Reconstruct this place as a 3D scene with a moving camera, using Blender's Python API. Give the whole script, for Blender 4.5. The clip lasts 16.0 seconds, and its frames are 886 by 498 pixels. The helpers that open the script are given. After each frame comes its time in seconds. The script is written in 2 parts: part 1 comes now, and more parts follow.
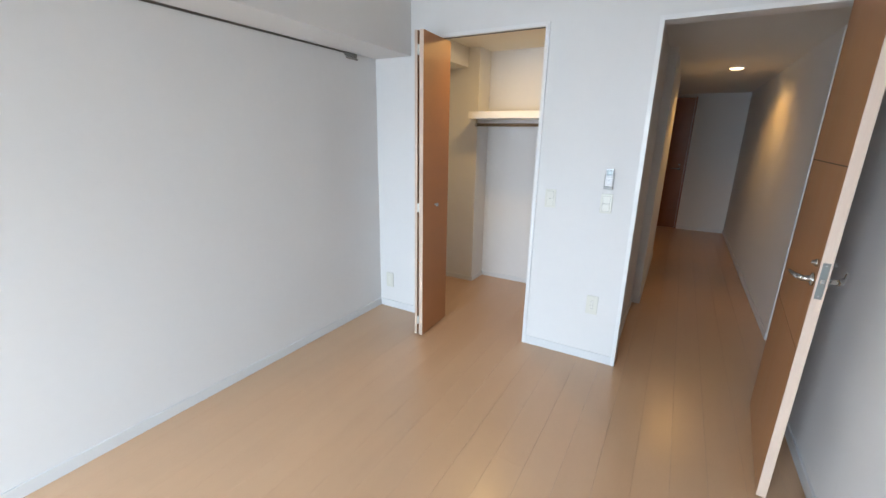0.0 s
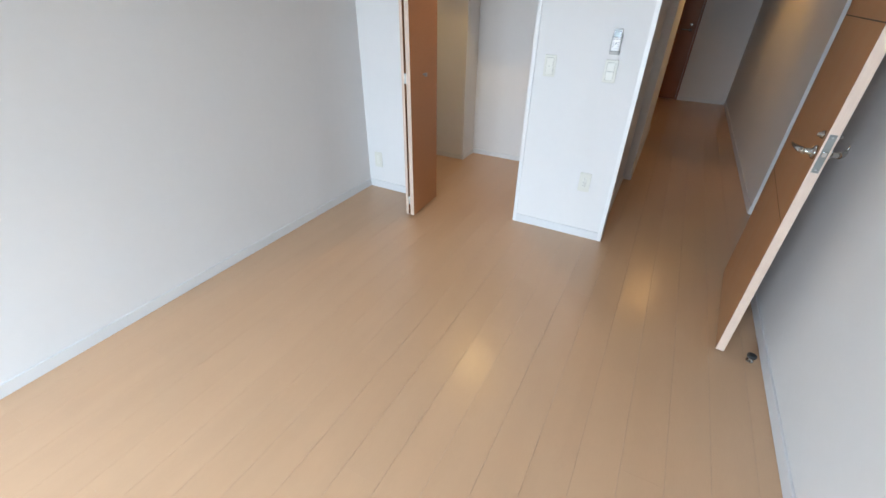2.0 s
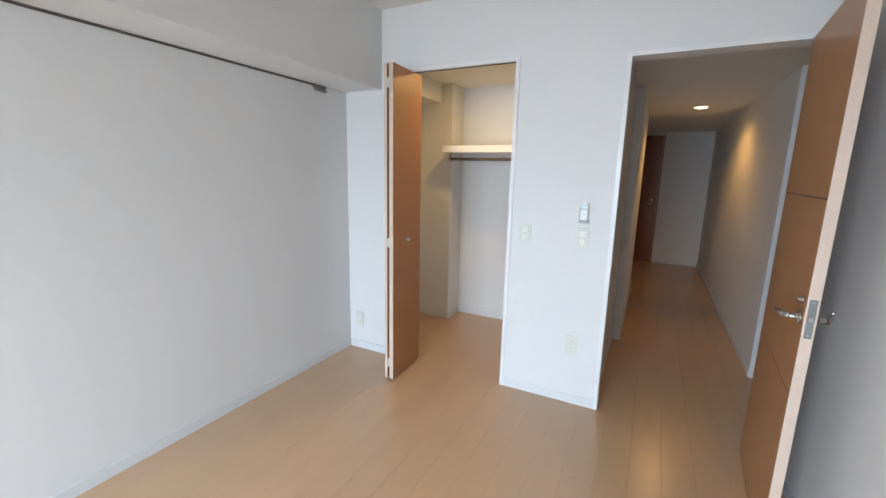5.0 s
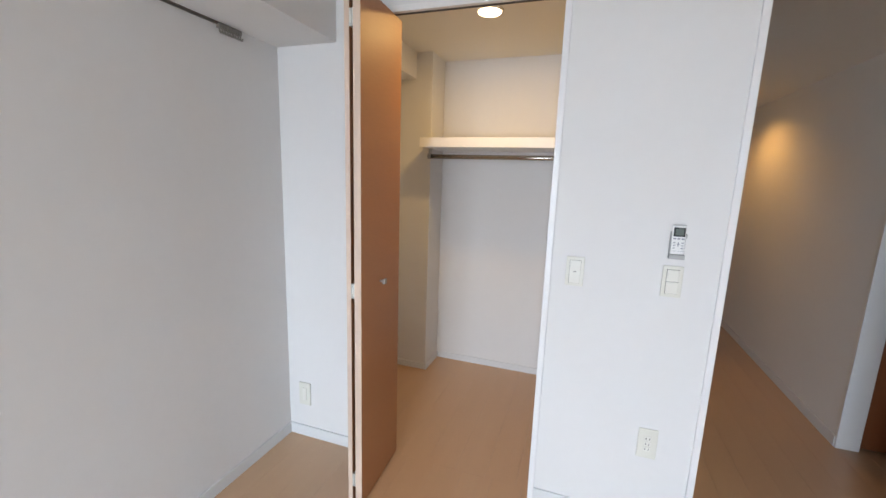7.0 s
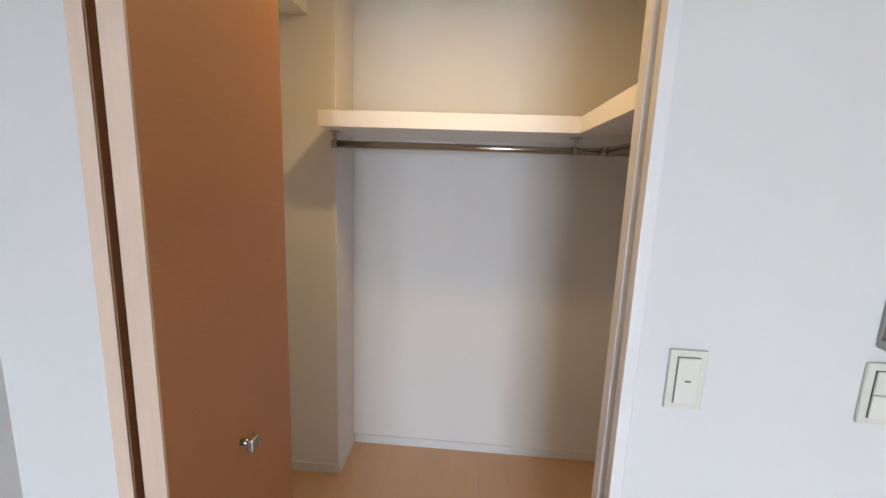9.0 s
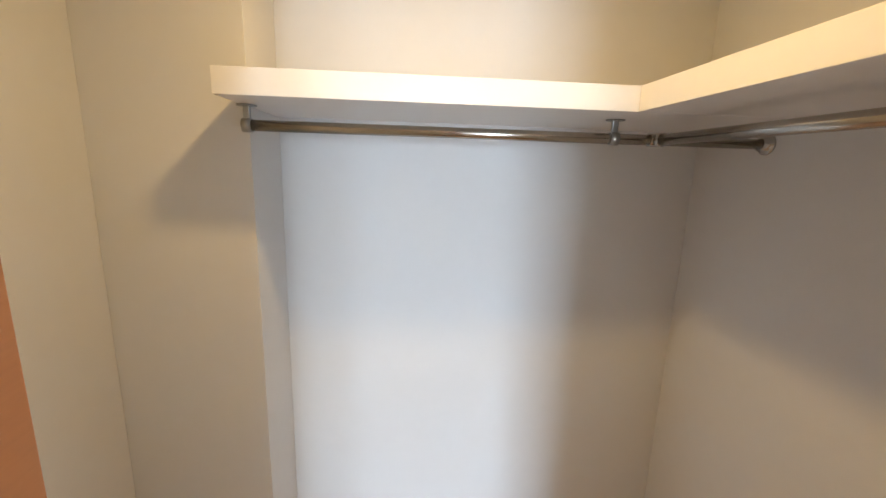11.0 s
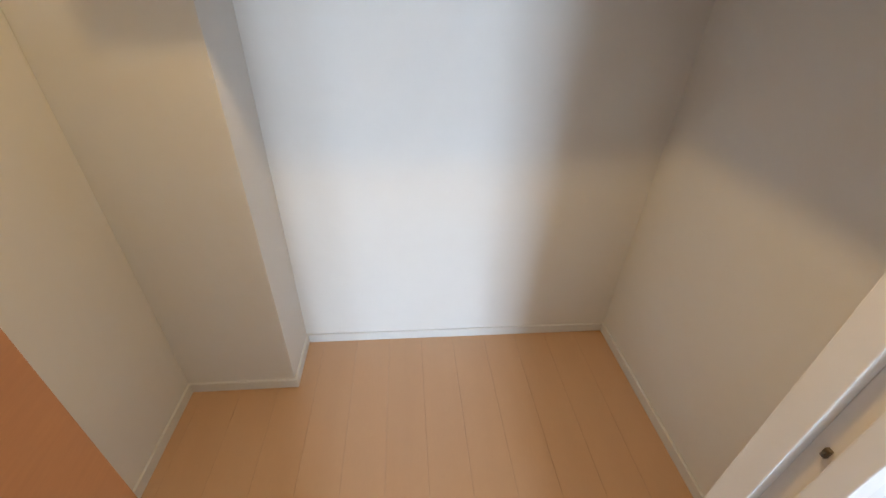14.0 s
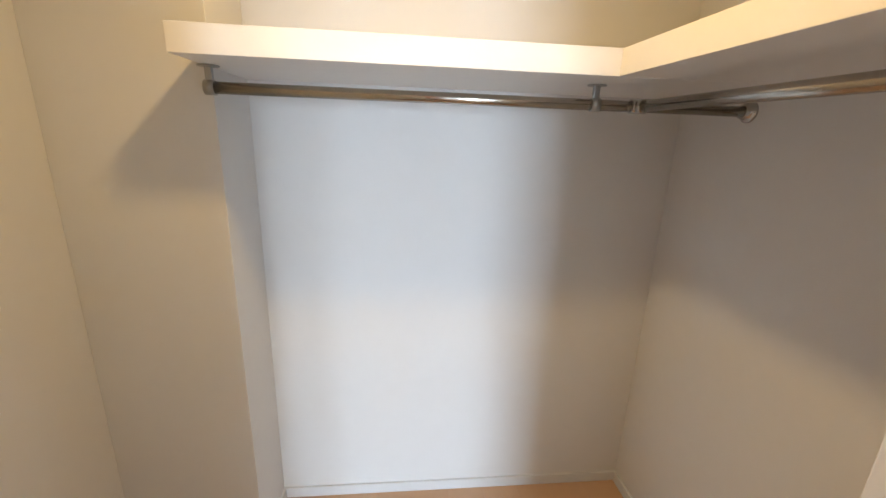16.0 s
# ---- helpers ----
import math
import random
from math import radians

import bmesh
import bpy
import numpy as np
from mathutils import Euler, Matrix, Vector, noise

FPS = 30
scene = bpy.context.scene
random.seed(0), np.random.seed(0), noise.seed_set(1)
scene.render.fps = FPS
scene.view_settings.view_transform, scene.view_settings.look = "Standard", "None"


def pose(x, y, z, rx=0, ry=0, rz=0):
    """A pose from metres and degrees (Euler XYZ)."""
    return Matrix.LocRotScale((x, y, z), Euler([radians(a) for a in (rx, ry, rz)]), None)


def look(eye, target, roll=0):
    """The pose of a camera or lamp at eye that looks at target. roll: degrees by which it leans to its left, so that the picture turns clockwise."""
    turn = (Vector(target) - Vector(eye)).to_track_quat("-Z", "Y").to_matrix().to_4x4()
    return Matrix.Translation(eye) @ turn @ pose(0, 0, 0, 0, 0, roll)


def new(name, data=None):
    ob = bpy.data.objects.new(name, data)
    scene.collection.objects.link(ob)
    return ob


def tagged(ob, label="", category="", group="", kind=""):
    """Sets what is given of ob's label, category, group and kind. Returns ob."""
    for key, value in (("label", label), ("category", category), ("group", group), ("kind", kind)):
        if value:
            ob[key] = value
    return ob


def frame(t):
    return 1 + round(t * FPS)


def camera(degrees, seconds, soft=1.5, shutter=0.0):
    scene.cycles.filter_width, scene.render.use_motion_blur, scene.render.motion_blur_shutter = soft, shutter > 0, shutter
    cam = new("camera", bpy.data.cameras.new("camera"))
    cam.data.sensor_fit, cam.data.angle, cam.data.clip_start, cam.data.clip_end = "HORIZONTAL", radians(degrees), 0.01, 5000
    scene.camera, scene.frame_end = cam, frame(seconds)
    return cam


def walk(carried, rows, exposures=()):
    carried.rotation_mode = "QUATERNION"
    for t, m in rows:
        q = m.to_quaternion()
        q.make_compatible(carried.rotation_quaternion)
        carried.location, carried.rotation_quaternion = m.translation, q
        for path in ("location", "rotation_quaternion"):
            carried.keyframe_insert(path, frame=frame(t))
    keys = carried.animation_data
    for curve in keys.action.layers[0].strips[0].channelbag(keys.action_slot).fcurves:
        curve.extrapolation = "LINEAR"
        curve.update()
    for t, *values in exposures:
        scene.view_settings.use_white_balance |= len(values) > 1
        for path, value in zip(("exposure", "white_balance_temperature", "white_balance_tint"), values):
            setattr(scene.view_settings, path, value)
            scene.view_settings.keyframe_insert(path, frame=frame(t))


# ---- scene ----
cam = camera(95.1, 16.0, soft=1.5)
PATH = [
    (0, (2.071, -2.574, 1.414), (1.117, -0.9, 0.875), 1.1),
    (0.5, (2.066, -2.567, 1.41), (1.171, -0.92, 0.713), 1.0),
    (1, (2.055, -2.56, 1.401), (1.209, -0.971, 0.529), 1.0),
    (1.5, (2.045, -2.55, 1.403), (1.241, -1.029, 0.384), 0.9),
    (2, (2.044, -2.552, 1.401), (1.258, -1.059, 0.327), 0.9),
    (2.5, (2.047, -2.554, 1.408), (1.248, -1.034, 0.383), 0.9),
    (3, (2.06, -2.557, 1.41), (1.224, -0.965, 0.535), 1.0),
    (3.5, (2.068, -2.569, 1.409), (1.199, -0.903, 0.725), 1.3),
    (4, (2.085, -2.564, 1.408), (1.192, -0.85, 0.895), 1.3),
    (4.5, (2.089, -2.516, 1.4), (1.192, -0.776, 0.991), 1.5),
    (4.7, (2.086, -2.492, 1.397), (1.186, -0.748, 1.012), 1.4),
    (6.8, (1.467, -1.712, 1.39), (0.784, 0.133, 1.031), 1.8),
    (7, (1.4, -1.627, 1.391), (0.758, 0.234, 1.036), 1.9),
    (7.5, (1.287, -1.397, 1.383), (0.76, 0.499, 1.024), 1.8),
    (8, (1.19, -1.147, 1.384), (0.796, 0.783, 1.034), 1.9),
    (8.5, (1.079, -0.928, 1.388), (0.812, 1.023, 1.038), 1.7),
    (8.7, (1.038, -0.851, 1.389), (0.82, 1.107, 1.048), 1.9),
    (10.8, (0.808, -0.189, 1.413), (0.98, 1.77, 1.051), 1.7),
    (11, (0.83, -0.181, 1.43), (0.979, 1.772, 1.027), 1.8),
    (11.5, (0.858, -0.159, 1.429), (1.016, 1.777, 0.956), 2.0),
    (12, (0.876, -0.158, 1.428), (1.037, 1.736, 0.805), 2.1),
    (12.5, (0.879, -0.163, 1.417), (1.043, 1.663, 0.617), 2.0),
    (13, (0.872, -0.152, 1.423), (1.043, 1.577, 0.431), 2.2),
    (13.5, (0.871, -0.165, 1.403), (1.039, 1.505, 0.314), 2.0),
    (14, (0.867, -0.159, 1.406), (1.041, 1.489, 0.286), 2.1),
    (14.5, (0.861, -0.156, 1.402), (1.044, 1.536, 0.351), 2.1),
    (15, (0.858, -0.151, 1.42), (1.047, 1.619, 0.508), 2.3),
    (15.5, (0.869, -0.163, 1.424), (1.052, 1.696, 0.708), 2.0),
    (16, (0.863, -0.166, 1.429), (1.069, 1.747, 0.881), 2.1),
]
walk(cam, [(t, look(eye, target, roll)) for t, eye, target, roll in PATH],
     [(0, -0.02, 7050, 15), (4.7, -0.04, 7050, 15), (7, -0.09, 7400, 19), (8.7, -0.17, 7400, 19), (10.8, 0.42, 6900, 14), (16, 0.44, 6900, 14)])
DAY, CLOSET, HALL = 172.0, 6.4, 60.0   # watts of the daylight in the window, the closet lamp and the hall lamp

# ---- light ----
world = bpy.data.worlds.new("world")
scene.world = world
world.use_nodes = True
_wn = world.node_tree.nodes
_sky = _wn.new("ShaderNodeTexSky")
_sky.sky_type = "NISHITA"
_sky.sun_disc = False
_sky.sun_elevation = radians(48)
_sky.sun_rotation = radians(20)
world.node_tree.links.new(_sky.outputs[0], _wn["Background"].inputs[0])
_wn["Background"].inputs[1].default_value = 0.1

sun = new("sun", bpy.data.lights.new("sun", "SUN"))
sun.data.energy, sun.data.angle, sun.data.color = 1.0, radians(12), (1, 0.95, 0.88)
sun.matrix_world = look((0, 0, 20), (-6, -16, 2))

day = new("window_daylight", bpy.data.lights.new("window_daylight", "AREA"))
day.data.shape, day.data.size, day.data.size_y = "RECTANGLE", 1.42, 1.9
day.data.energy, day.data.color = DAY, (0.57, 0.785, 1.0)
day.data.spread = radians(128)
day.matrix_world = look((1.15, -5.26, 1.02), (1.15, -3.26, -0.55))

closet_bulb = new("closet_bulb", bpy.data.lights.new("closet_bulb", "AREA"))
closet_bulb.data.shape, closet_bulb.data.size = "DISK", 0.09
closet_bulb.data.energy, closet_bulb.data.color, closet_bulb.data.spread = CLOSET, (1, 0.69, 0.275), radians(178)
closet_bulb.matrix_world = look((0.895, 0.40, 2.146), (0.895, 0.40, 0))

hall_bulb = new("hall_bulb", bpy.data.lights.new("hall_bulb", "SPOT"))
hall_bulb.data.energy, hall_bulb.data.color = HALL, (1, 0.55, 0.15)
hall_bulb.data.spot_size, hall_bulb.data.spot_blend, hall_bulb.data.shadow_soft_size = radians(150), 0.8, 0.03
hall_bulb.matrix_world = look((2.40, 2.50, 2.085), (2.40, 2.50, 0))


# ---- materials ----
def material(name, colour, rough=0.5, metal=0.0, vary=0.06, scale=6.0, bump=0.0, bump_scale=300.0, coat=0.0, per_object=0.0, stretch=(1, 1, 1)):
    """A principled material with two scales of colour variation, roughness variation and a fine relief."""
    m = bpy.data.materials.new(name)
    m.use_nodes = True
    n, l = m.node_tree.nodes, m.node_tree.links
    b = n["Principled BSDF"]
    b.inputs["Roughness"].default_value = rough
    b.inputs["Metallic"].default_value = metal
    b.inputs["Coat Weight"].default_value = coat
    b.inputs["Coat Roughness"].default_value = 0.22
    mp = n.new("ShaderNodeMapping")
    mp.inputs["Scale"].default_value = stretch
    geo = n.new("ShaderNodeNewGeometry")
    l.new(geo.outputs["Position"], mp.inputs["Vector"])
    big, small = n.new("ShaderNodeTexNoise"), n.new("ShaderNodeTexNoise")
    big.inputs["Scale"].default_value = scale * 0.25
    small.inputs["Scale"].default_value = scale * 6
    small.inputs["Detail"].default_value = 4
    for t in (big, small):
        l.new(mp.outputs[0], t.inputs["Vector"])
    add = n.new("ShaderNodeMath")
    add.operation = "ADD"
    l.new(big.outputs["Fac"], add.inputs[0])
    l.new(small.outputs["Fac"], add.inputs[1])
    last = add
    if per_object:
        info = n.new("ShaderNodeObjectInfo")
        k = n.new("ShaderNodeMath")
        k.operation = "MULTIPLY_ADD"
        k.inputs[1].default_value = per_object
        l.new(info.outputs["Random"], k.inputs[0])
        l.new(add.outputs[0], k.inputs[2])
        last = k
    rng = n.new("ShaderNodeMapRange")
    rng.inputs["From Min"].default_value = 0.6
    rng.inputs["From Max"].default_value = 1.4 + per_object
    rng.inputs["To Min"].default_value = 1 - vary
    rng.inputs["To Max"].default_value = 1 + vary
    l.new(last.outputs[0], rng.inputs["Value"])
    mul = n.new("ShaderNodeVectorMath")
    mul.operation = "SCALE"
    mul.inputs[0].default_value = colour
    l.new(rng.outputs[0], mul.inputs["Scale"])
    l.new(mul.outputs[0], b.inputs["Base Color"])
    rr = n.new("ShaderNodeMapRange")
    rr.inputs["To Min"].default_value = max(0.02, rough - 0.06)
    rr.inputs["To Max"].default_value = min(1, rough + 0.06)
    l.new(big.outputs["Fac"], rr.inputs["Value"])
    l.new(rr.outputs[0], b.inputs["Roughness"])
    if bump:
        f = n.new("ShaderNodeTexNoise")
        f.inputs["Scale"].default_value = bump_scale
        f.inputs["Detail"].default_value = 3
        l.new(mp.outputs[0], f.inputs["Vector"])
        bm = n.new("ShaderNodeBump")
        bm.inputs["Strength"].default_value = bump
        bm.inputs["Distance"].default_value = 0.001
        l.new(f.outputs["Fac"], bm.inputs["Height"])
        l.new(bm.outputs[0], b.inputs["Normal"])
    return m


def glowing(name, colour, strength):
    m = bpy.data.materials.new(name)
    m.use_nodes = True
    b = m.node_tree.nodes["Principled BSDF"]
    b.inputs["Base Color"].default_value = (0.8, 0.8, 0.78, 1)
    b.inputs["Emission Color"].default_value = (*colour, 1)
    b.inputs["Emission Strength"].default_value = strength
    return m


WALLPAPER = material("white_wallpaper", (0.70, 0.693, 0.682), 0.85, vary=0.012, scale=4, bump=0.35, bump_scale=420)
CEILING = material("ceiling_paper", (0.74, 0.72, 0.68), 0.9, vary=0.012, scale=4, bump=0.3, bump_scale=350)
TRIM = material("white_trim", (0.74, 0.735, 0.73), 0.38, vary=0.015, scale=9)
SKIRT = material("grey_white_skirting", (0.66, 0.667, 0.67), 0.42, vary=0.02, scale=9)
SHELF = material("white_shelf_board", (0.82, 0.80, 0.77), 0.35, vary=0.012, scale=8)
FLOOR = material("maple_flooring", (0.55, 0.345, 0.208), 0.32, vary=0.045, scale=9, bump=0.06, bump_scale=90, coat=0.4, per_object=0.25, stretch=(6, 0.5, 1))
GROOVE = material("dark_floor_joint", (0.32, 0.18, 0.092), 0.7, vary=0.1)
DOOR = material("maple_door_veneer", (0.42, 0.205, 0.095), 0.36, vary=0.07, scale=8, bump=0.06, bump_scale=80, stretch=(4, 4, 0.5))
BIFOLD = material("maple_bifold_veneer", (0.42, 0.187, 0.080), 0.52, vary=0.07, scale=8, bump=0.06, bump_scale=80, stretch=(0.5, 0.5, 5))
EDGE = material("pale_wood_edge", (0.60, 0.455, 0.36), 0.45, vary=0.07, scale=8, stretch=(4, 4, 0.4))
DARKDOOR = material("brown_door_veneer", (0.25, 0.080, 0.030), 0.38, vary=0.1, scale=8, stretch=(4, 4, 0.5))
STEEL = material("brushed_steel", (0.44, 0.40, 0.35), 0.20, metal=1.0, vary=0.05, scale=12)
CHROME = material("chrome", (0.47, 0.46, 0.44), 0.16, metal=1.0, vary=0.03, scale=12)
SATIN = material("satin_nickel", (0.36, 0.36, 0.35), 0.38, metal=1.0, vary=0.05, scale=30)
LOCK = material("dull_zinc", (0.17, 0.175, 0.165), 0.5, metal=0.7, vary=0.06, scale=30)
NICKEL = material("pale_nickel", (0.66, 0.66, 0.62), 0.42, metal=0.5, vary=0.05, scale=30)
PLATE = material("ivory_plastic", (0.66, 0.65, 0.58), 0.4, vary=0.02, scale=20)
KEY = material("ivory_switch_key", (0.70, 0.69, 0.63), 0.35, vary=0.02, scale=20)
SLIT = material("dark_slit", (0.06, 0.055, 0.05), 0.6, vary=0.1)
WHITEPL = material("white_plastic", (0.74, 0.74, 0.73), 0.35, vary=0.02, scale=20)
GREYPL = material("grey_plastic", (0.36, 0.36, 0.35), 0.45, vary=0.04, scale=20)
SCREEN = material("lcd_screen", (0.025, 0.03, 0.03), 0.15, vary=0.1, scale=30)
LCD = material("lcd_panel", (0.10, 0.125, 0.11), 0.2, vary=0.05, scale=30)
INK = material("printed_key", (0.24, 0.26, 0.29), 0.5, vary=0.05, scale=30)
RUBBER = material("black_rubber", (0.025, 0.024, 0.024), 0.55, vary=0.1, scale=30)
BRONZE = material("bronze_rail", (0.16, 0.135, 0.11), 0.4, metal=0.6, vary=0.08, scale=20)
HOOK = material("grey_hook_plastic", (0.22, 0.205, 0.185), 0.45, vary=0.1, scale=30)
ALU = material("window_aluminium", (0.45, 0.45, 0.45), 0.4, metal=0.8, vary=0.04, scale=20)
GLASS = bpy.data.materials.new("window_glass")
GLASS.use_nodes = True
GLASS.node_tree.nodes["Principled BSDF"].inputs["Transmission Weight"].default_value = 1.0
GLASS.node_tree.nodes["Principled BSDF"].inputs["Roughness"].default_value = 0.0
GLASS.node_tree.nodes["Principled BSDF"].inputs["IOR"].default_value = 1.45
LAMPGLOW = glowing("lamp_diffuser", (1, 0.80, 0.52), 7.0)
HALLGLOW = glowing("hall_lamp_diffuser", (1, 0.78, 0.48), 5.0)


# ---- mesh tools ----
def add_box(bm, x0, x1, y0, y1, z0, z1, bevel=0.0):
    """A box between two corners, with bevelled edges, joined into bm."""
    b = bmesh.new()
    bmesh.ops.create_cube(b, size=1, matrix=Matrix.LocRotScale(((x0 + x1) / 2, (y0 + y1) / 2, (z0 + z1) / 2), None, (x1 - x0, y1 - y0, z1 - z0)))
    if bevel:
        bmesh.ops.bevel(b, geom=b.edges[:], offset=bevel, segments=2, affect="EDGES", profile=0.6)
    me = bpy.data.meshes.new("tmp")
    b.to_mesh(me)
    b.free()
    bm.from_mesh(me)
    bpy.data.meshes.remove(me)
    return bm


def add_lathe(bm, profile, m=Matrix.Identity(4), n=28):
    """A turned shape about z: rings of (radius, height), closed at both ends; m places it."""
    rings = []
    for r, z in profile:
        rings.append([bm.verts.new(m @ Vector((r * math.cos(2 * math.pi * i / n), r * math.sin(2 * math.pi * i / n), z))) for i in range(n)])
    for a, b in zip(rings, rings[1:]):
        for i in range(n):
            f = bm.faces.new((a[i], a[(i + 1) % n], b[(i + 1) % n], b[i]))
            f.smooth = True
    bm.faces.new(rings[0][::-1])
    bm.faces.new(rings[-1])
    return bm


def add_tube(bm, points, r, n=16):
    """A round bar along points."""
    rings = []
    pts = [Vector(p) for p in points]
    for i, p in enumerate(pts):
        d = (pts[min(i + 1, len(pts) - 1)] - pts[max(i - 1, 0)]).normalized()
        q = d.to_track_quat("Z", "Y")
        rr = r[i] if isinstance(r, (list, tuple)) else r
        rings.append([bm.verts.new(p + q @ Vector((rr * math.cos(2 * math.pi * k / n), rr * math.sin(2 * math.pi * k / n), 0))) for k in range(n)])
    for a, b in zip(rings, rings[1:]):
        for k in range(n):
            f = bm.faces.new((a[k], a[(k + 1) % n], b[(k + 1) % n], b[k]))
            f.smooth = True
    bm.faces.new(rings[0][::-1])
    bm.faces.new(rings[-1])
    return bm


def part(name, bm, mat, parent=None, label=""):
    """Links a bmesh as one mesh object, under a thing or a part."""
    me = bpy.data.meshes.new(name)
    bmesh.ops.recalc_face_normals(bm, faces=bm.faces[:])
    bm.to_mesh(me)
    bm.free()
    me.materials.append(mat)
    ob = new(name, me)
    if parent is not None:
        ob.parent = parent
    if label:
        tagged(ob, label)
    return ob


def boxes(*specs, bevel=0.0):
    bm = bmesh.new()
    for s in specs:
        add_box(bm, *s, bevel=bevel)
    return bm


def thing(name, m, label, category, group="", kind=""):
    ob = new(name)
    ob.matrix_world = m
    ob.empty_display_size = 0.05
    return tagged(ob, label, category, group, kind)


def setting(name, bm, mat, label, category):
    return tagged(part(name, bm, mat), label, category, kind="structure")


# ---- plan ----
RIGHT, BACK, TOP = 2.735, -5.20, 2.45        # bedroom
CX0, CX1, CY1, CTOP = -0.005, 1.799, 1.186, 2.168   # closet
HX0, HX1, HEND, HTOP = 1.864, 2.810, 5.08, 2.10   # hall
PX, PY = 0.404, 0.944                         # closet pillar corner
OP0, OP1, OPZ = 0.505, 1.272, 2.040            # closet opening
DR0, DR1, DRZ = 1.891, 2.648, 2.005           # hall opening
NW = 0.082                                    # thickness of the wall with the openings
FR = 0.024                                    # frame width

floor = setting("floor", boxes((-0.12, 3.8, BACK - 0.1, 5.3, -0.12, -0.010)), GROOVE, "light maple laminate floor with narrow plank joints", "floor")
setting("ceiling", boxes((0.0, RIGHT, BACK, 0.0, TOP, TOP + 0.1)), CEILING, "white papered bedroom ceiling", "ceiling")
setting("ceiling_closet", boxes((OP0 - FR, OP1 + FR, 0.032, NW, CTOP, CTOP + 0.1), (CX0, CX1, NW, CY1, CTOP, CTOP + 0.1)), CEILING, "white papered closet ceiling", "ceiling")
setting("ceiling_hall", boxes((HX0, 3.7, NW, 3.05, HTOP, HTOP + 0.1), (1.2, 3.7, 3.05, HEND, HTOP, HTOP + 0.1)), CEILING, "white papered hall ceiling", "ceiling")
setting("wall_west", boxes((-0.12, 0.0, BACK - 0.1, NW, -0.02, TOP + 0.1), (-0.12, CX0, NW, 1.3, -0.02, TOP)), WALLPAPER, "white papered wall with a picture rail", "wall")
setting("wall_north", boxes(
    (0.0, OP0 - FR, 0.0, NW, -0.02, TOP + 0.1), (OP0 - FR, OP1 + FR, 0.0, 0.032, OPZ + FR, TOP + 0.1),
    (OP1 + FR, DR0 - FR, 0.0, NW, -0.02, TOP + 0.1), (DR0 - FR, DR1 + FR, 0.0, NW, DRZ + FR, TOP + 0.1),
    (DR1 + FR, 3.8, 0.0, NW, -0.02, TOP + 0.1)), WALLPAPER, "white papered wall between bedroom, closet and hall", "wall")
setting("wall_east", boxes((RIGHT, RIGHT + 0.1, BACK - 0.1, 0.0, -0.02, TOP + 0.1)), WALLPAPER, "white papered wall behind the open door", "wall")
WX0, WX1, WZ = 0.40, 1.90, 2.0
setting("wall_south", boxes((0.0, WX0, BACK - 0.1, BACK, -0.02, TOP + 0.1), (WX1, RIGHT, BACK - 0.1, BACK, -0.02, TOP + 0.1),
                            (WX0, WX1, BACK - 0.1, BACK, WZ, TOP + 0.1)), WALLPAPER, "white papered wall with a tall window", "wall")
setting("beam", boxes((0.0, 0.318, BACK, 0.0, 1.947, TOP), bevel=0.002), WALLPAPER, "boxed ceiling beam papered in white", "beam")
setting("beam_closet", boxes((CX0, 0.295, NW, PY, 2.005, CTOP), bevel=0.002), WALLPAPER, "boxed beam papered in white inside the closet", "beam")
setting("pillar_closet", boxes((CX0, PX, PY, CY1, 0.0, CTOP), bevel=0.002), WALLPAPER, "white papered pillar in the closet corner", "pillar")
setting("wall_closet_back", boxes((-0.12, HX0, CY1, CY1 + 0.1, -0.02, TOP)), WALLPAPER, "white papered closet back wall", "wall")
setting("wall_closet_side", boxes((CX1, HX0, NW, CY1, -0.02, TOP), (CX1, HX0 + 0.062, CY1 + 0.1, 3.05, -0.02, TOP), (HX0, HX0 + 0.062, 1.225, CY1 + 0.1, -0.02, TOP)), WALLPAPER, "white papered wall between closet and hall", "wall")
setting("wall_hall_east", boxes((HX1, HX1 + 0.095, 0.985, 5.24, -0.02, TOP)), WALLPAPER, "white papered hall wall lit by a downlight", "wall")
FD0, FD1 = 1.40, 2.128
# the last box is an unseen backing, added to stop sky light under the door
setting("wall_hall_end", boxes((1.1, FD0, HEND, HEND + 0.1, -0.02, TOP), (FD1, 2.91, HEND, HEND + 0.1, -0.02, TOP), (FD0, FD1, HEND, HEND + 0.1, 2.06, TOP), (FD0, FD1, HEND + 0.06, HEND + 0.1, -0.02, 2.06)), WALLPAPER, "white papered wall at the end of the hall", "wall")
setting("wall_hall_recess", boxes((1.1, 1.2, 3.05, HEND, -0.02, TOP), (1.1, CX1, 2.95, 3.05, -0.02, TOP)), WALLPAPER, "plain papered wall round the hall recess", "wall")
# third box: hidden backing added behind side_door to block outside light
setting("wall_hall_side", boxes((3.62, 3.72, NW, 1.1, -0.02, TOP), (HX1 + 0.095, 3.62, 1.005, 1.1, 2.0, TOP), (HX1 + 0.095, 3.62, 1.05, 1.1, -0.02, 2.0)), WALLPAPER, "plain papered wall beside the hall", "wall")

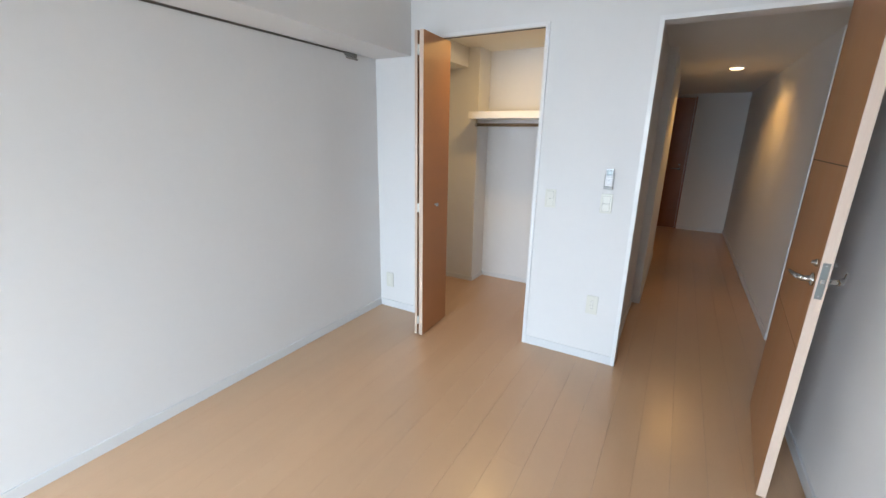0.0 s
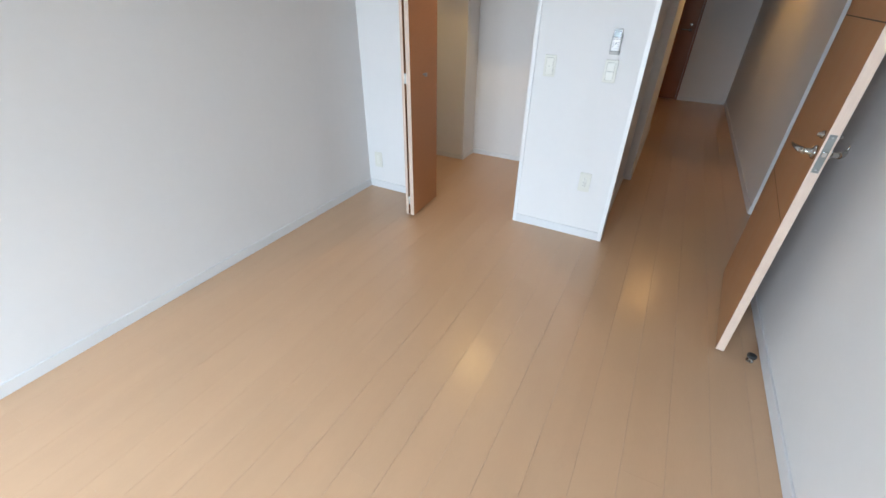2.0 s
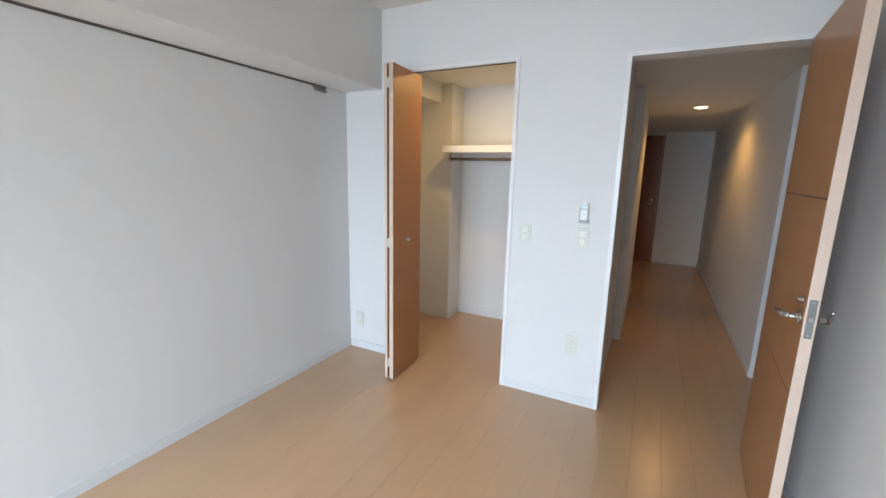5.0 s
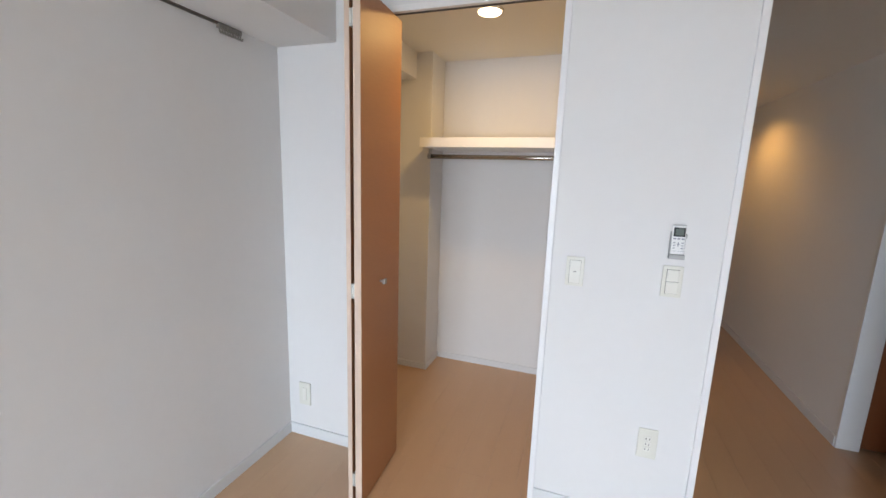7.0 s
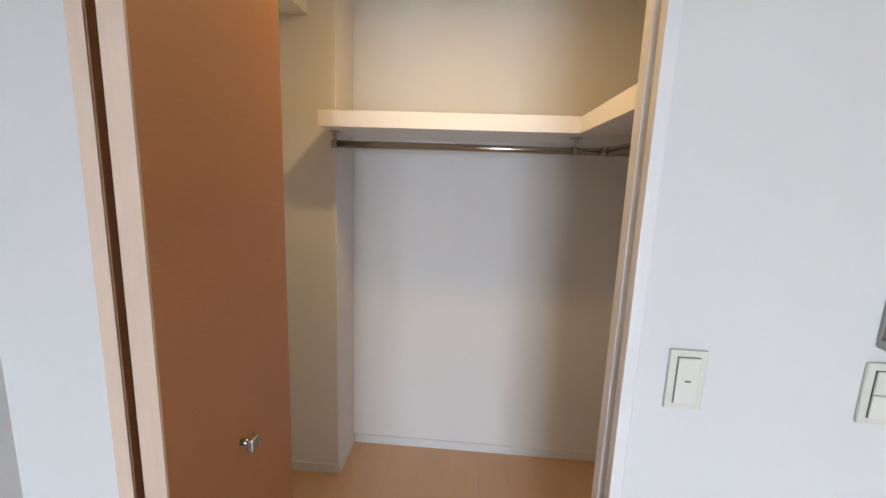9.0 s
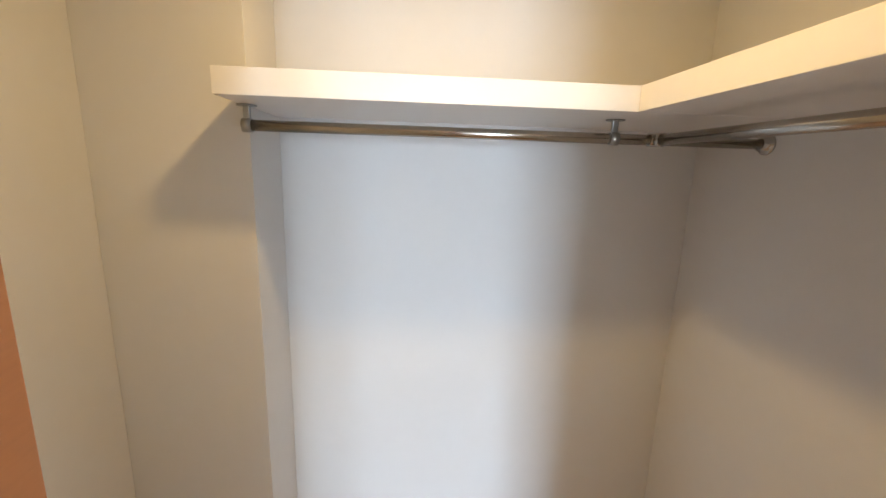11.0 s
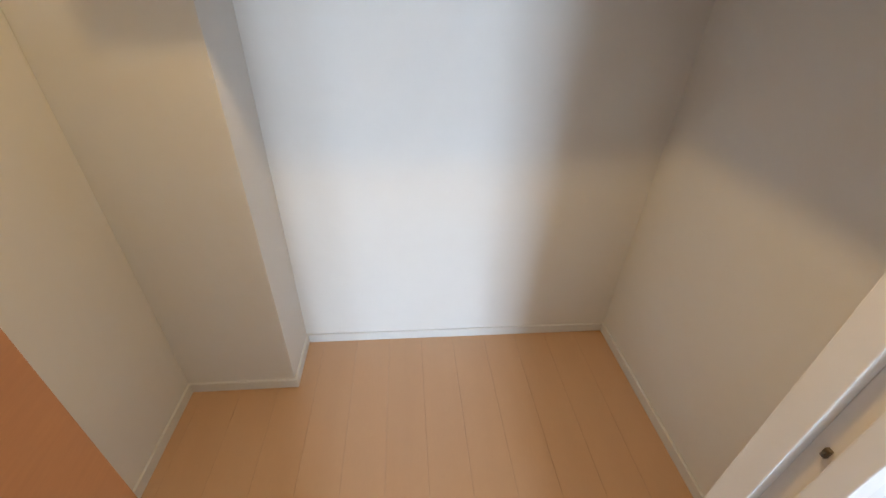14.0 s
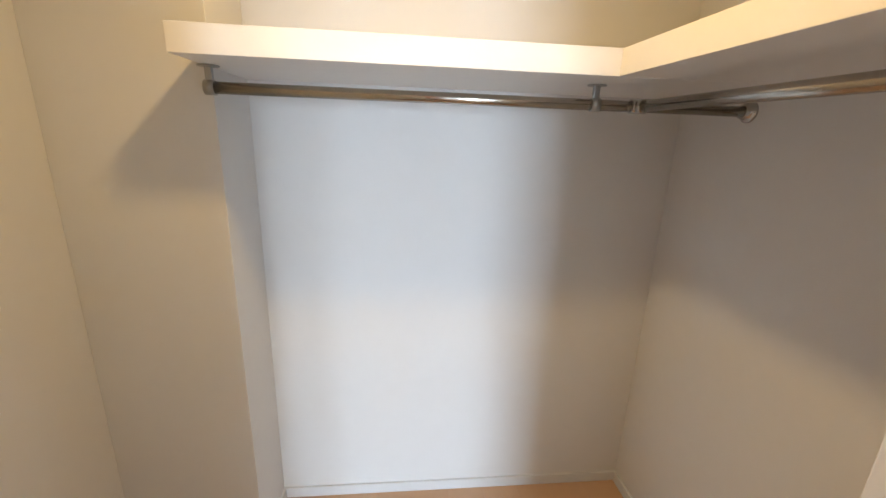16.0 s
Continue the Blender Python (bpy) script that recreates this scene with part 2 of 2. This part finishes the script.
# frames round the openings
fr = boxes((OP0 - FR, OP0, -0.009, NW, 0.0, OPZ + FR), (OP0, OP1, -0.009, 0.032, OPZ, OPZ + FR),
           (OP1, OP1 + FR, -0.009, 0.0175, 0.0, OPZ + FR), (OP1 + 0.014, OP1 + FR, 0.0175, 0.046, 0.0, OPZ + FR),
           (OP1 - 0.001, OP1 + FR, 0.046, 0.0825, 0.0, OPZ + FR), bevel=0.0015)
closet_frame = setting("trim_closet_opening", fr, TRIM, "narrow white frame round the closet opening", "door frame")
fr = boxes((DR0 - FR, DR0, -0.009, 0.11, 0.0, DRZ + FR), (DR1, DR1 + FR, -0.009, 0.11, 0.0, DRZ + FR), (DR0, DR1, -0.009, 0.11, DRZ, DRZ + FR), bevel=0.0015)
hall_frame = setting("trim_hall_opening", fr, TRIM, "narrow white frame round the hall doorway", "door frame")
part("strike_plate", boxes((DR0 - 0.0005, DR0 + 0.0012, 0.012, 0.032, 0.90, 1.01)), SATIN, hall_frame, "small metal strike plate")
setting("trim_hall_corner", boxes((HX1 - 0.006, HX1 + 0.098, 0.972, 0.985, 0.0, HTOP), bevel=0.0015), TRIM, "white door frame at the end of the hall wall", "door frame")
fr = boxes((FD1, FD1 + 0.025, HEND - 0.012, HEND, 0.0, 2.06), (FD0 - 0.025, FD0, HEND - 0.012, HEND, 0.0, 2.06), bevel=0.001)
setting("trim_end_door", fr, DARKDOOR, "brown frame round the end door", "door frame")


def skirting(name, *specs):
    setting(name, boxes(*specs, bevel=0.0025), SKIRT, "low white skirting board", "baseboard")


BH, BT = 0.058, 0.010
skirting("baseboard_west", (0.0, BT, BACK, 0.0, 0, BH))
skirting("baseboard_north", (BT, OP0 - FR, -BT, 0.0, 0, BH))
skirting("baseboard_stub", (OP1 + FR, DR0 - FR, -0.008, 0.0, 0, BH))
skirting("baseboard_east", (RIGHT - BT, RIGHT, BACK, -0.010, 0, BH))
skirting("baseboard_closet_west", (CX0, CX0 + BT, NW, PY, 0, 0.045))
skirting("baseboard_closet_pillar", (CX0 + BT, PX + BT, PY - BT, PY, 0, 0.045), (PX, PX + BT, PY + 0.0005, CY1, 0, 0.045))
skirting("baseboard_closet_back", (PX + BT, CX1, CY1 - BT, CY1, 0, 0.045))
skirting("baseboard_closet_east", (CX1 - BT, CX1, NW, CY1 - BT, 0, 0.045))
skirting("baseboard_hall_east", (HX1 - BT, HX1, 0.987, HEND, 0, BH))
skirting("baseboard_hall_west", (HX0, HX0 + BT, 0.112, 1.223, 0, BH), (HX0 + 0.062, HX0 + 0.062 + BT, 1.227, 3.05, 0, BH))
skirting("baseboard_hall_end", (FD1 + 0.027, HX1 - BT, HEND - BT, HEND, 0, BH))

# tall sliding window behind the walk
window = tagged(new("window_1"), "tall aluminium sliding window letting in cool daylight", "window", kind="structure")
part("window_frame", boxes((WX0, WX0 + 0.04, BACK - 0.09, BACK - 0.005, 0.0, WZ), (WX1 - 0.04, WX1, BACK - 0.09, BACK - 0.005, 0.0, WZ),
                           (WX0 + 0.04, WX1 - 0.04, BACK - 0.09, BACK - 0.005, WZ - 0.04, WZ), (WX0 + 0.04, WX1 - 0.04, BACK - 0.09, BACK - 0.005, 0.0, 0.04),
                           (1.125, 1.175, BACK - 0.08, BACK - 0.02, 0.04, WZ - 0.04), bevel=0.002), ALU, window)
for a, b in ((WX0 + 0.04, 1.125), (1.175, WX1 - 0.04)):
    pane = part("pane", boxes((a, b, BACK - 0.030, BACK - 0.024, 0.04, WZ - 0.04)), GLASS, window)
    pane.visible_shadow = False

# ---- closet bifold door ----
bifold = thing("bifold_door", pose(0, 0, 0), "open maple bifold closet door folded into the bedroom", "door")
FZ0, FZ1, FY0, FY1 = 0.012, 2.024, -0.322, 0.050


def leaf(x0, x1, lean):
    """One leaf between x0 and x1 at its free edge, leaning by some degrees."""
    m = pose(x0, FY0, 0, 0, 0, lean)
    bm = boxes((0, x1 - x0, 0.003, FY1 - FY0, FZ0, FZ1), bevel=0.001)
    bm.transform(m)
    core = part("leaf", bm, BIFOLD, bifold)
    bm = boxes((0.0006, x1 - x0 - 0.0006, 0.0, 0.0035, FZ0, FZ1))
    bm.transform(m)
    part("edge_band", bm, EDGE, core, "pale wood edge band")
    return core


leaf_a = leaf(0.562, 0.5815, 5.0)
leaf_b = leaf(0.5965, 0.6255, 3.0)
for z in (0.122, 0.944, 1.915):
    hinge = part("hinge", boxes((0.5815, 0.5862, FY0 + 0.001, FY0 + 0.022, z - 0.029, z + 0.029), (0.5918, 0.5965, FY0 + 0.001, FY0 + 0.022, z - 0.029, z + 0.029),
                                (0.5862, 0.5918, FY0 + 0.002, FY0 + 0.008, z - 0.029, z - 0.021), (0.5862, 0.5918, FY0 + 0.002, FY0 + 0.008, z + 0.021, z + 0.029), bevel=0.0008), NICKEL, bifold, "small pale nickel hinge")
    part("hinge_pin", add_lathe(bmesh.new(), [(0.002, 0), (0.0042, 0.004), (0.0048, 0.014), (0.0048, 0.026), (0.0042, 0.036), (0.002, 0.040)], pose(0.5880, FY0 + 0.003, z - 0.020), 14), NICKEL, hinge)
knob = part("knob", boxes((0.6320, 0.6430, -0.162, -0.140, 0.938, 0.960), bevel=0.0025), SATIN, leaf_b, "square satin steel knob")
part("knob_stem", add_tube(bmesh.new(), [(0.614, -0.151, 0.949), (0.633, -0.151, 0.949)], 0.0055, 14), SATIN, knob)
tagged(part("door_track", boxes((OP0, OP1, 0.012, 0.014, OPZ - 0.003, OPZ), (OP0, OP1, 0.022, 0.024, OPZ - 0.003, OPZ), (OP0, OP1, 0.014, 0.022, OPZ - 0.0015, OPZ))
            , SLIT), "dark metal track above the closet opening", "door track")
catch = tagged(part("door_catch", boxes((OP1 + 0.009, OP1 + 0.0142, 0.027, 0.033, 1.012, 1.024), bevel=0.001), BRONZE), "small dark catch on the closet frame", "catch")
part("roller", add_tube(bmesh.new(), [(OP1 + 0.008, 0.030, 1.015), (OP1 + 0.008, 0.030, 1.021)], 0.0018, 10), SLIT, catch)

# ---- shelf and rails in the closet ----
SZ0, SZ1, SY, SX = 1.563, 1.620, 0.752, 1.337
shelf = thing("closet_shelf", pose(0, 0, 0), "thick white corner shelf along two closet walls", "shelf")
part("back_board", boxes((0.403, CX1, SY, CY1, SZ0, SZ1), bevel=0.0015), SHELF, shelf)
part("side_board", boxes((SX, CX1, NW + 0.0005, SY - 0.0008, SZ0 + 0.0003, SZ1 - 0.0003), bevel=0.0012), SHELF, shelf)
RY, RX, RZ, RR = 0.905, 1.478, 1.514, 0.0140


def flange(parent, m):
    part("flange", add_lathe(bmesh.new(), [(0.029, 0), (0.029, 0.004), (0.026, 0.007), (0.019, 0.008), (0.019, 0.022), (0.0175, 0.024)], m), CHROME, parent, "round chrome end flange")


def hanger_bracket(parent, x, y, along):
    br = part("bracket", add_lathe(bmesh.new(), [(0.024, SZ0 - 0.003), (0.024, SZ0 - 0.0005)], pose(x, y, 0), 24), SATIN, parent, "satin ceiling bracket")
    part("post", boxes((x - 0.008, x + 0.008, y - 0.006, y + 0.006, RZ + 0.010, SZ0 - 0.002), bevel=0.002), SATIN, br)
    ends = [(x - 0.011, y, RZ), (x + 0.011, y, RZ)] if along == "x" else [(x, y - 0.011, RZ), (x, y + 0.011, RZ)]
    part("ring", add_tube(bmesh.new(), ends, RR + 0.0035, 20), SATIN, br)


rail = thing("clothes_rail", pose(0, 0, 0), "brushed steel clothes rail hung under the closet shelf", "clothes rail", "closet rails")
part("rod", add_tube(bmesh.new(), [(0.402, RY, RZ), (CX1 - 0.002, RY, RZ)], RR, 24), STEEL, rail)
flange(rail, pose(CX1 - 0.0005, RY, RZ, 0, -90, 0))
hanger_bracket(rail, 0.414, RY, "x")
hanger_bracket(rail, 1.360, RY, "x")
rail2 = thing("clothes_rail", pose(0, 0, 0), "shorter brushed steel clothes rail joined at the corner", "clothes rail", "closet rails")
part("rod", add_tube(bmesh.new(), [(RX, RY - 0.02, RZ), (RX, NW + 0.002, RZ)], RR, 24), STEEL, rail2)
part("tee_joint", add_tube(bmesh.new(), [(RX - 0.021, RY, RZ), (RX + 0.021, RY, RZ)], RR + 0.0035, 20), CHROME, rail2, "chrome tee joint")
part("collar", add_tube(bmesh.new(), [(RX, RY - 0.012, RZ), (RX, RY - 0.036, RZ)], [RR + 0.004, RR + 0.003], 20), CHROME, rail2)
flange(rail2, pose(RX, NW + 0.0005, RZ, -90, 0, 0))


# ---- ceiling lights ----
def downlight(name, m, r, glow, label):
    t = thing(name, m, label, "ceiling light")
    part("trim_ring", add_lathe(bmesh.new(), [(r * 1.16, 0.0), (r * 1.14, -0.006), (r * 1.02, -0.010), (r * 0.99, -0.004), (r * 0.98, -0.001)]), TRIM, t, "white trim ring")
    part("diffuser", add_lathe(bmesh.new(), [(r * 0.98, -0.006), (r * 0.96, -0.014), (r * 0.7, -0.019), (r * 0.1, -0.020)]), glow, t, "glowing warm diffuser")
    return t


downlight("closet_downlight", pose(0.895, 0.40, CTOP), 0.056, LAMPGLOW, "lit warm round downlight in the closet ceiling")
downlight("hall_downlight", pose(2.40, 2.50, HTOP), 0.058, HALLGLOW, "lit warm round downlight in the hall ceiling")

# ---- bedroom door, open against the wall ----
door = tagged(new("door_1"), "open maple door with two grooves and lever handle", "door", kind="structure")
DW, DT, DZ0, DZ1 = 0.728, 0.033, 0.010, 1.998
door.matrix_world = pose(2.603, -0.030, 0, 0, 0, -94.7)
# in the door's own frame: x from hinge to latch, y across the leaf
G1, G2, GW = 1.340, 0.672, 0.0022
slab = boxes((0, DW - 0.003, 0.0012, DT - 0.0012, DZ0, DZ1))
leaf_core = part("core", slab, SLIT, door, "dark groove lines")
for i, (a, b) in enumerate(((DZ0, G2 - GW), (G2 + GW, G1 - GW), (G1 + GW, DZ1))):
    part("panel", boxes((0.0, DW - 0.003, DT - 0.0024, DT, a, b), bevel=0.0007), DOOR, door)
    part("panel", boxes((0.0, DW - 0.003, 0.0, 0.0024, a, b), bevel=0.0007), DOOR, door)
part("edge_band", boxes((DW - 0.0032, DW, 0.0003, DT - 0.0003, DZ0, DZ1)), EDGE, door, "pale wood edge band")
HZ = 0.940
plate = part("lock_plate", boxes((DW - 0.0002, DW + 0.0016, 0.006, DT - 0.006, HZ - 0.058, HZ + 0.075), bevel=0.0006), LOCK, door, "dull zinc lock face plate")
for z in (HZ - 0.048, HZ + 0.065):
    part("screw", add_lathe(bmesh.new(), [(0.0036, 0.0), (0.0034, 0.0008), (0.0010, 0.0012)], pose(DW + 0.0014, DT / 2, z, 0, 90, 0), 12), SATIN, plate)
part("latch", boxes((DW + 0.0012, DW + 0.009, 0.010, DT - 0.010, HZ + 0.000, HZ + 0.018), bevel=0.002), CHROME, plate)
for s, base in ((1, DT), (-1, 0.0)):
    turn = pose(DW - 0.046, base, HZ, -90 * s, 0, 0)
    rose = part("rose", add_lathe(bmesh.new(), [(0.024, 0.0), (0.024, 0.005), (0.020, 0.009), (0.012, 0.010), (0.010, 0.026), (0.0095, 0.034)], turn, 24), CHROME, door, "round chrome rose")
    steps = ((0.040, 0.030, 0.0, 0.0100), (0.052, 0.038, 0.0, 0.0110), (0.070, 0.046, 0.0, 0.0100), (0.092, 0.054, 0.001, 0.0080), (0.112, 0.060, 0.003, 0.0055), (0.122, 0.063, 0.006, 0.0025))
    lever = add_tube(bmesh.new(), [(DW - a, base + s * o, HZ + u) for a, o, u, w in steps], [w for a, o, u, w in steps], 14)
    if s > 0:
        add_tube(lever, [(DW - 0.119, base + 0.062, HZ + 0.004), (DW - 0.123, base + 0.064, HZ + 0.014), (DW - 0.124, base + 0.065, HZ + 0.021)], [0.0036, 0.0034, 0.0022], 12)
    part("lever", lever, CHROME, rose, "tapered chrome lever")
    turn = pose(DW - 0.046, base, HZ + 0.062, -90 * s, 0, 0)
    part("thumb_turn", add_lathe(bmesh.new(), [(0.014, 0.0), (0.014, 0.004), (0.012, 0.008), (0.008, 0.009), (0.008, 0.016), (0.006, 0.018)], turn, 20), CHROME, door, "small round chrome escutcheon")
for z in (0.2, 1.8):
    part("hinge", add_lathe(bmesh.new(), [(0.006, 0), (0.007, 0.002), (0.007, 0.098), (0.006, 0.1)], pose(-0.004, DT + 0.004, z), 14), SATIN, door, "nickel hinge")

# ---- other doors seen through the doorway ----
end_door = tagged(new("door_2"), "closed dark brown door at the end of the hall", "door", kind="structure")
part("panel", boxes((FD0 + 0.003, FD1 - 0.003, HEND + 0.012, HEND + 0.046, 0.008, 2.05), bevel=0.0015), DARKDOOR, end_door)
rose = part("rose", add_lathe(bmesh.new(), [(0.025, 0), (0.025, 0.006), (0.012, 0.010), (0.010, 0.045)], pose(FD1 - 0.075, HEND + 0.012, 0.97, 90, 0, 0), 20), CHROME, end_door, "chrome rose")
part("lever", add_tube(bmesh.new(), [(FD1 - 0.068, HEND - 0.032, 0.97), (FD1 - 0.12, HEND - 0.034, 0.972), (FD1 - 0.19, HEND - 0.026, 0.976)], [0.010, 0.009, 0.006], 12), CHROME, rose)
part("escutcheon", add_lathe(bmesh.new(), [(0.015, 0), (0.015, 0.006), (0.010, 0.010)], pose(FD1 - 0.075, HEND + 0.012, 1.035, 90, 0, 0), 16), CHROME, end_door)
side_door = tagged(new("door_3"), "closed reddish brown door beside the hall", "door", kind="structure")
part("panel", boxes((HX1 + 0.098, 3.618, 0.995, 1.03, 0.012, 1.995), bevel=0.0015), DARKDOOR, side_door)


# ---- switches and outlets ----
def wall_plate(name, x, z, label, category, w=0.067, h=0.116):
    t = thing(name, pose(x, 0.0, z), label, category)
    part("plate", boxes((-w / 2, w / 2, -0.0075, 0.0, -h / 2, h / 2), bevel=0.003), PLATE, t)
    part("inner_frame", boxes((-w / 2 + 0.013, w / 2 - 0.013, -0.0092, -0.007, -h / 2 + 0.013, h / 2 - 0.013), bevel=0.0008), SLIT, t, "thin dark gap")
    return t


sw = wall_plate("light_switch", 1.385, 1.043, "ivory wall switch with one wide rocker", "light switch")
key = part("rocker", boxes((-0.0196, 0.0202, -0.0125, -0.008, -0.0442, 0.0443), bevel=0.0018), KEY, sw)
part("mark", boxes((-0.005, 0.005, -0.0131, -0.0124, -0.0015, 0.0015)), SLIT, key, "small dark mark")
sw = wall_plate("light_switch", 1.721, 1.041, "ivory wall switch with two stacked rockers", "light switch")
part("rocker", boxes((-0.0194, 0.0202, -0.0125, -0.008, 0.0006, 0.0443), bevel=0.0018), KEY, sw)
part("rocker", boxes((-0.0194, 0.0202, -0.0120, -0.008, -0.0442, -0.0006), bevel=0.0018), KEY, sw)
ou = thing("wall_outlet", pose(1.712, 0, 0.386), "ivory wall outlet with three pairs of slots", "outlet")
part("plate", boxes((-0.035, 0.035, -0.0075, 0, -0.062, 0.062), bevel=0.003), PLATE, ou)
for k in (-1, 0, 1):
    soc = part("socket", boxes((-0.012, 0.012, -0.0100, -0.006, k * 0.022 - 0.0106, k * 0.022 + 0.0106), bevel=0.001), KEY, ou)
    for dx in (-0.006, 0.006):
        part("slot", boxes((dx - 0.0013, dx + 0.0013, -0.0104, -0.0096, k * 0.022 - 0.004, k * 0.022 + 0.004)), SLIT, soc)
ou = thing("wall_outlet", pose(0.100, 0, 0.241), "ivory wall outlet with a round jack near the floor", "outlet")
part("plate", boxes((-0.035, 0.035, -0.0075, 0, -0.062, 0.062), bevel=0.003), PLATE, ou)
part("socket", boxes((-0.012, 0.012, -0.0100, -0.006, -0.034, 0.034), bevel=0.001), KEY, ou)

# ---- air conditioner remote in its holder ----
rm = thing("air_conditioner_remote", pose(1.722, 0.008, 1.186, 0, 0, 0), "white air conditioner remote in a grey wall holder", "remote control")
rm.scale = (0.90, 0.80, 0.93)
body = part("body", boxes((-0.024, 0.024, -0.034, -0.014, -0.045, 0.066), bevel=0.004), WHITEPL, rm)
scr = part("screen", boxes((-0.0205, 0.0205, -0.0350, -0.0335, 0.023, 0.058), bevel=0.0006), SCREEN, body, "dark display window")
part("display", boxes((-0.0140, 0.0140, -0.0355, -0.0348, 0.028, 0.053)), LCD, scr, "grey green display")
for k in (-1, 0, 1):
    part("button", boxes((k * 0.0145 - 0.005, k * 0.0145 + 0.005, -0.0356, -0.0335, 0.012, 0.0175), bevel=0.0008), INK, body)
for r in range(3):
    for k in (-1, 1):
        part("button", boxes((k * 0.014 - 0.0042, k * 0.014 + 0.0042, -0.0352, -0.0335, -0.002 - r * 0.0105, 0.0015 - r * 0.0105), bevel=0.0006), INK, body)
part("button", boxes((-0.0016, 0.0016, -0.0354, -0.0335, -0.014, 0.002), (-0.0045, 0.0045, -0.0353, -0.0335, -0.0075, -0.0045)), INK, body)
part("seam", boxes((-0.0225, 0.0225, -0.0346, -0.0335, -0.0325, -0.0315)), INK, body)
hold = part("holder", boxes((-0.028, 0.028, -0.0135, 0.0, -0.062, 0.040), (-0.028, 0.028, -0.040, -0.013, -0.064, -0.046), (-0.0285, -0.0245, -0.020, -0.013, -0.05, 0.028), (-0.0285, -0.0245, -0.036, -0.013, 0.016, 0.032), (-0.0285, -0.0245, -0.036, -0.030, -0.05, 0.016), (0.0245, 0.0285, -0.036, -0.013, 0.018, 0.034), bevel=0.0018), GREYPL, rm, "grey plastic holder")

# ---- picture rail with its hooks ----
pr = thing("picture_rail", pose(0, 0, 0), "thin dark picture rail where wall meets beam", "picture rail")
part("rail", boxes((0.0005, 0.009, BACK + 0.02, -0.215, 1.936, 1.9465), bevel=0.001), BRONZE, pr)
part("lip", boxes((0.009, 0.0105, BACK + 0.02, -0.215, 1.936, 1.9395)), SLIT, pr)
for i in range(9):
    y = -0.228 - i * 0.0125
    hk = thing("rail_hook", pose(0.006, y, 1.936), "small grey hook pushed to the rail's end", "hook", "hooks on the picture rail")
    part("slider", boxes((-0.005, 0.012, -0.0045, 0.0045, -0.012, 0.004), bevel=0.001), HOOK, hk)
    part("hook", add_tube(bmesh.new(), [(0.006, 0, -0.010), (0.007, 0, -0.024), (0.011, 0, -0.031), (0.017, 0, -0.030), (0.019, 0, -0.023)], 0.0032, 8), HOOK, hk)

# ---- door stop ----
ds = thing("door_stop", pose(2.682, -0.752, 0), "small chrome floor door stop with black rubber cap", "door stop")
part("base", add_lathe(bmesh.new(), [(0.016, 0.0), (0.016, 0.002), (0.011, 0.004), (0.008, 0.006), (0.0075, 0.024)], n=24), CHROME, ds)
for k in range(3):
    c, w = math.cos(k * 2.1 + 0.4), math.sin(k * 2.1 + 0.4)
    part("leg", add_tube(bmesh.new(), [(0.014 * c, 0.014 * w, 0.0), (0.012 * c, 0.012 * w, 0.012), (0.010 * c, 0.010 * w, 0.024)], 0.0028, 10), CHROME, ds)
part("rubber_cap", add_lathe(bmesh.new(), [(0.013, 0.021), (0.0185, 0.023), (0.0195, 0.029), (0.0185, 0.034), (0.014, 0.0375), (0.006, 0.039)], n=24), RUBBER, ds, "black rubber cap")

# ---- floor planks ----
PITCH, LENGTH = 0.1415, 1.82


def plank_mesh(w):
    """A unit-long board along y with eased long edges."""
    h, c = w / 2 - 0.0002, 0.0006
    prof = [(-h, -0.009), (-h, -c), (-h + c, 0.0), (h - c, 0.0), (h, -c), (h, -0.009)]
    me = bpy.data.meshes.new("plank")
    v = [(x, y, z) for y in (0, 1) for x, z in prof]
    n = len(prof)
    f = [(i, i + 1, n + i + 1, n + i) for i in range(n - 1)] + [tuple(range(n))[::-1], tuple(range(n, 2 * n))]
    me.from_pydata(v, [], f)
    me.materials.append(FLOOR)
    me.update()
    return me


def lay(me, x, y0, y1, shift):
    y = y0 - shift
    while y < y1:
        a, b = max(y, y0), min(y + LENGTH, y1)
        if b - a > 0.01:
            ob = new("plank", me)
            ob.parent = floor
            ob.location, ob.scale = (x, a, 0), (1, b - a - 0.0001, 1)
        y += LENGTH


full = plank_mesh(PITCH)
for i in range(-8, 19):
    x = 1.1025 + PITCH * (i + 0.5)
    shift = (0.0, 0.91, 0.455, 1.365)[i % 4]
    if x < HX0 - 0.0708 - 0.02:
        lay(full, x, BACK, 0.045, shift)
    elif x < HX1 + 0.02:
        lay(full, x, BACK, HEND + 0.05, shift)
    else:
        lay(full, x, 0.045, 1.1, shift)
for i in range(4):
    lay(full, 1.1025 + PITCH * (i + 1.5), 3.05, HEND + 0.05, (0.3, 1.2)[i % 2])
CP = 0.1458
closet_plank = plank_mesh(CP)
for i in range(-7, 7):
    x = 0.9205 + CP * (i + 0.5)
    if CX0 - 0.08 < x < CX1:
        lay(closet_plank, x, 0.0452, CY1, (0.7, 1.6)[i % 2])
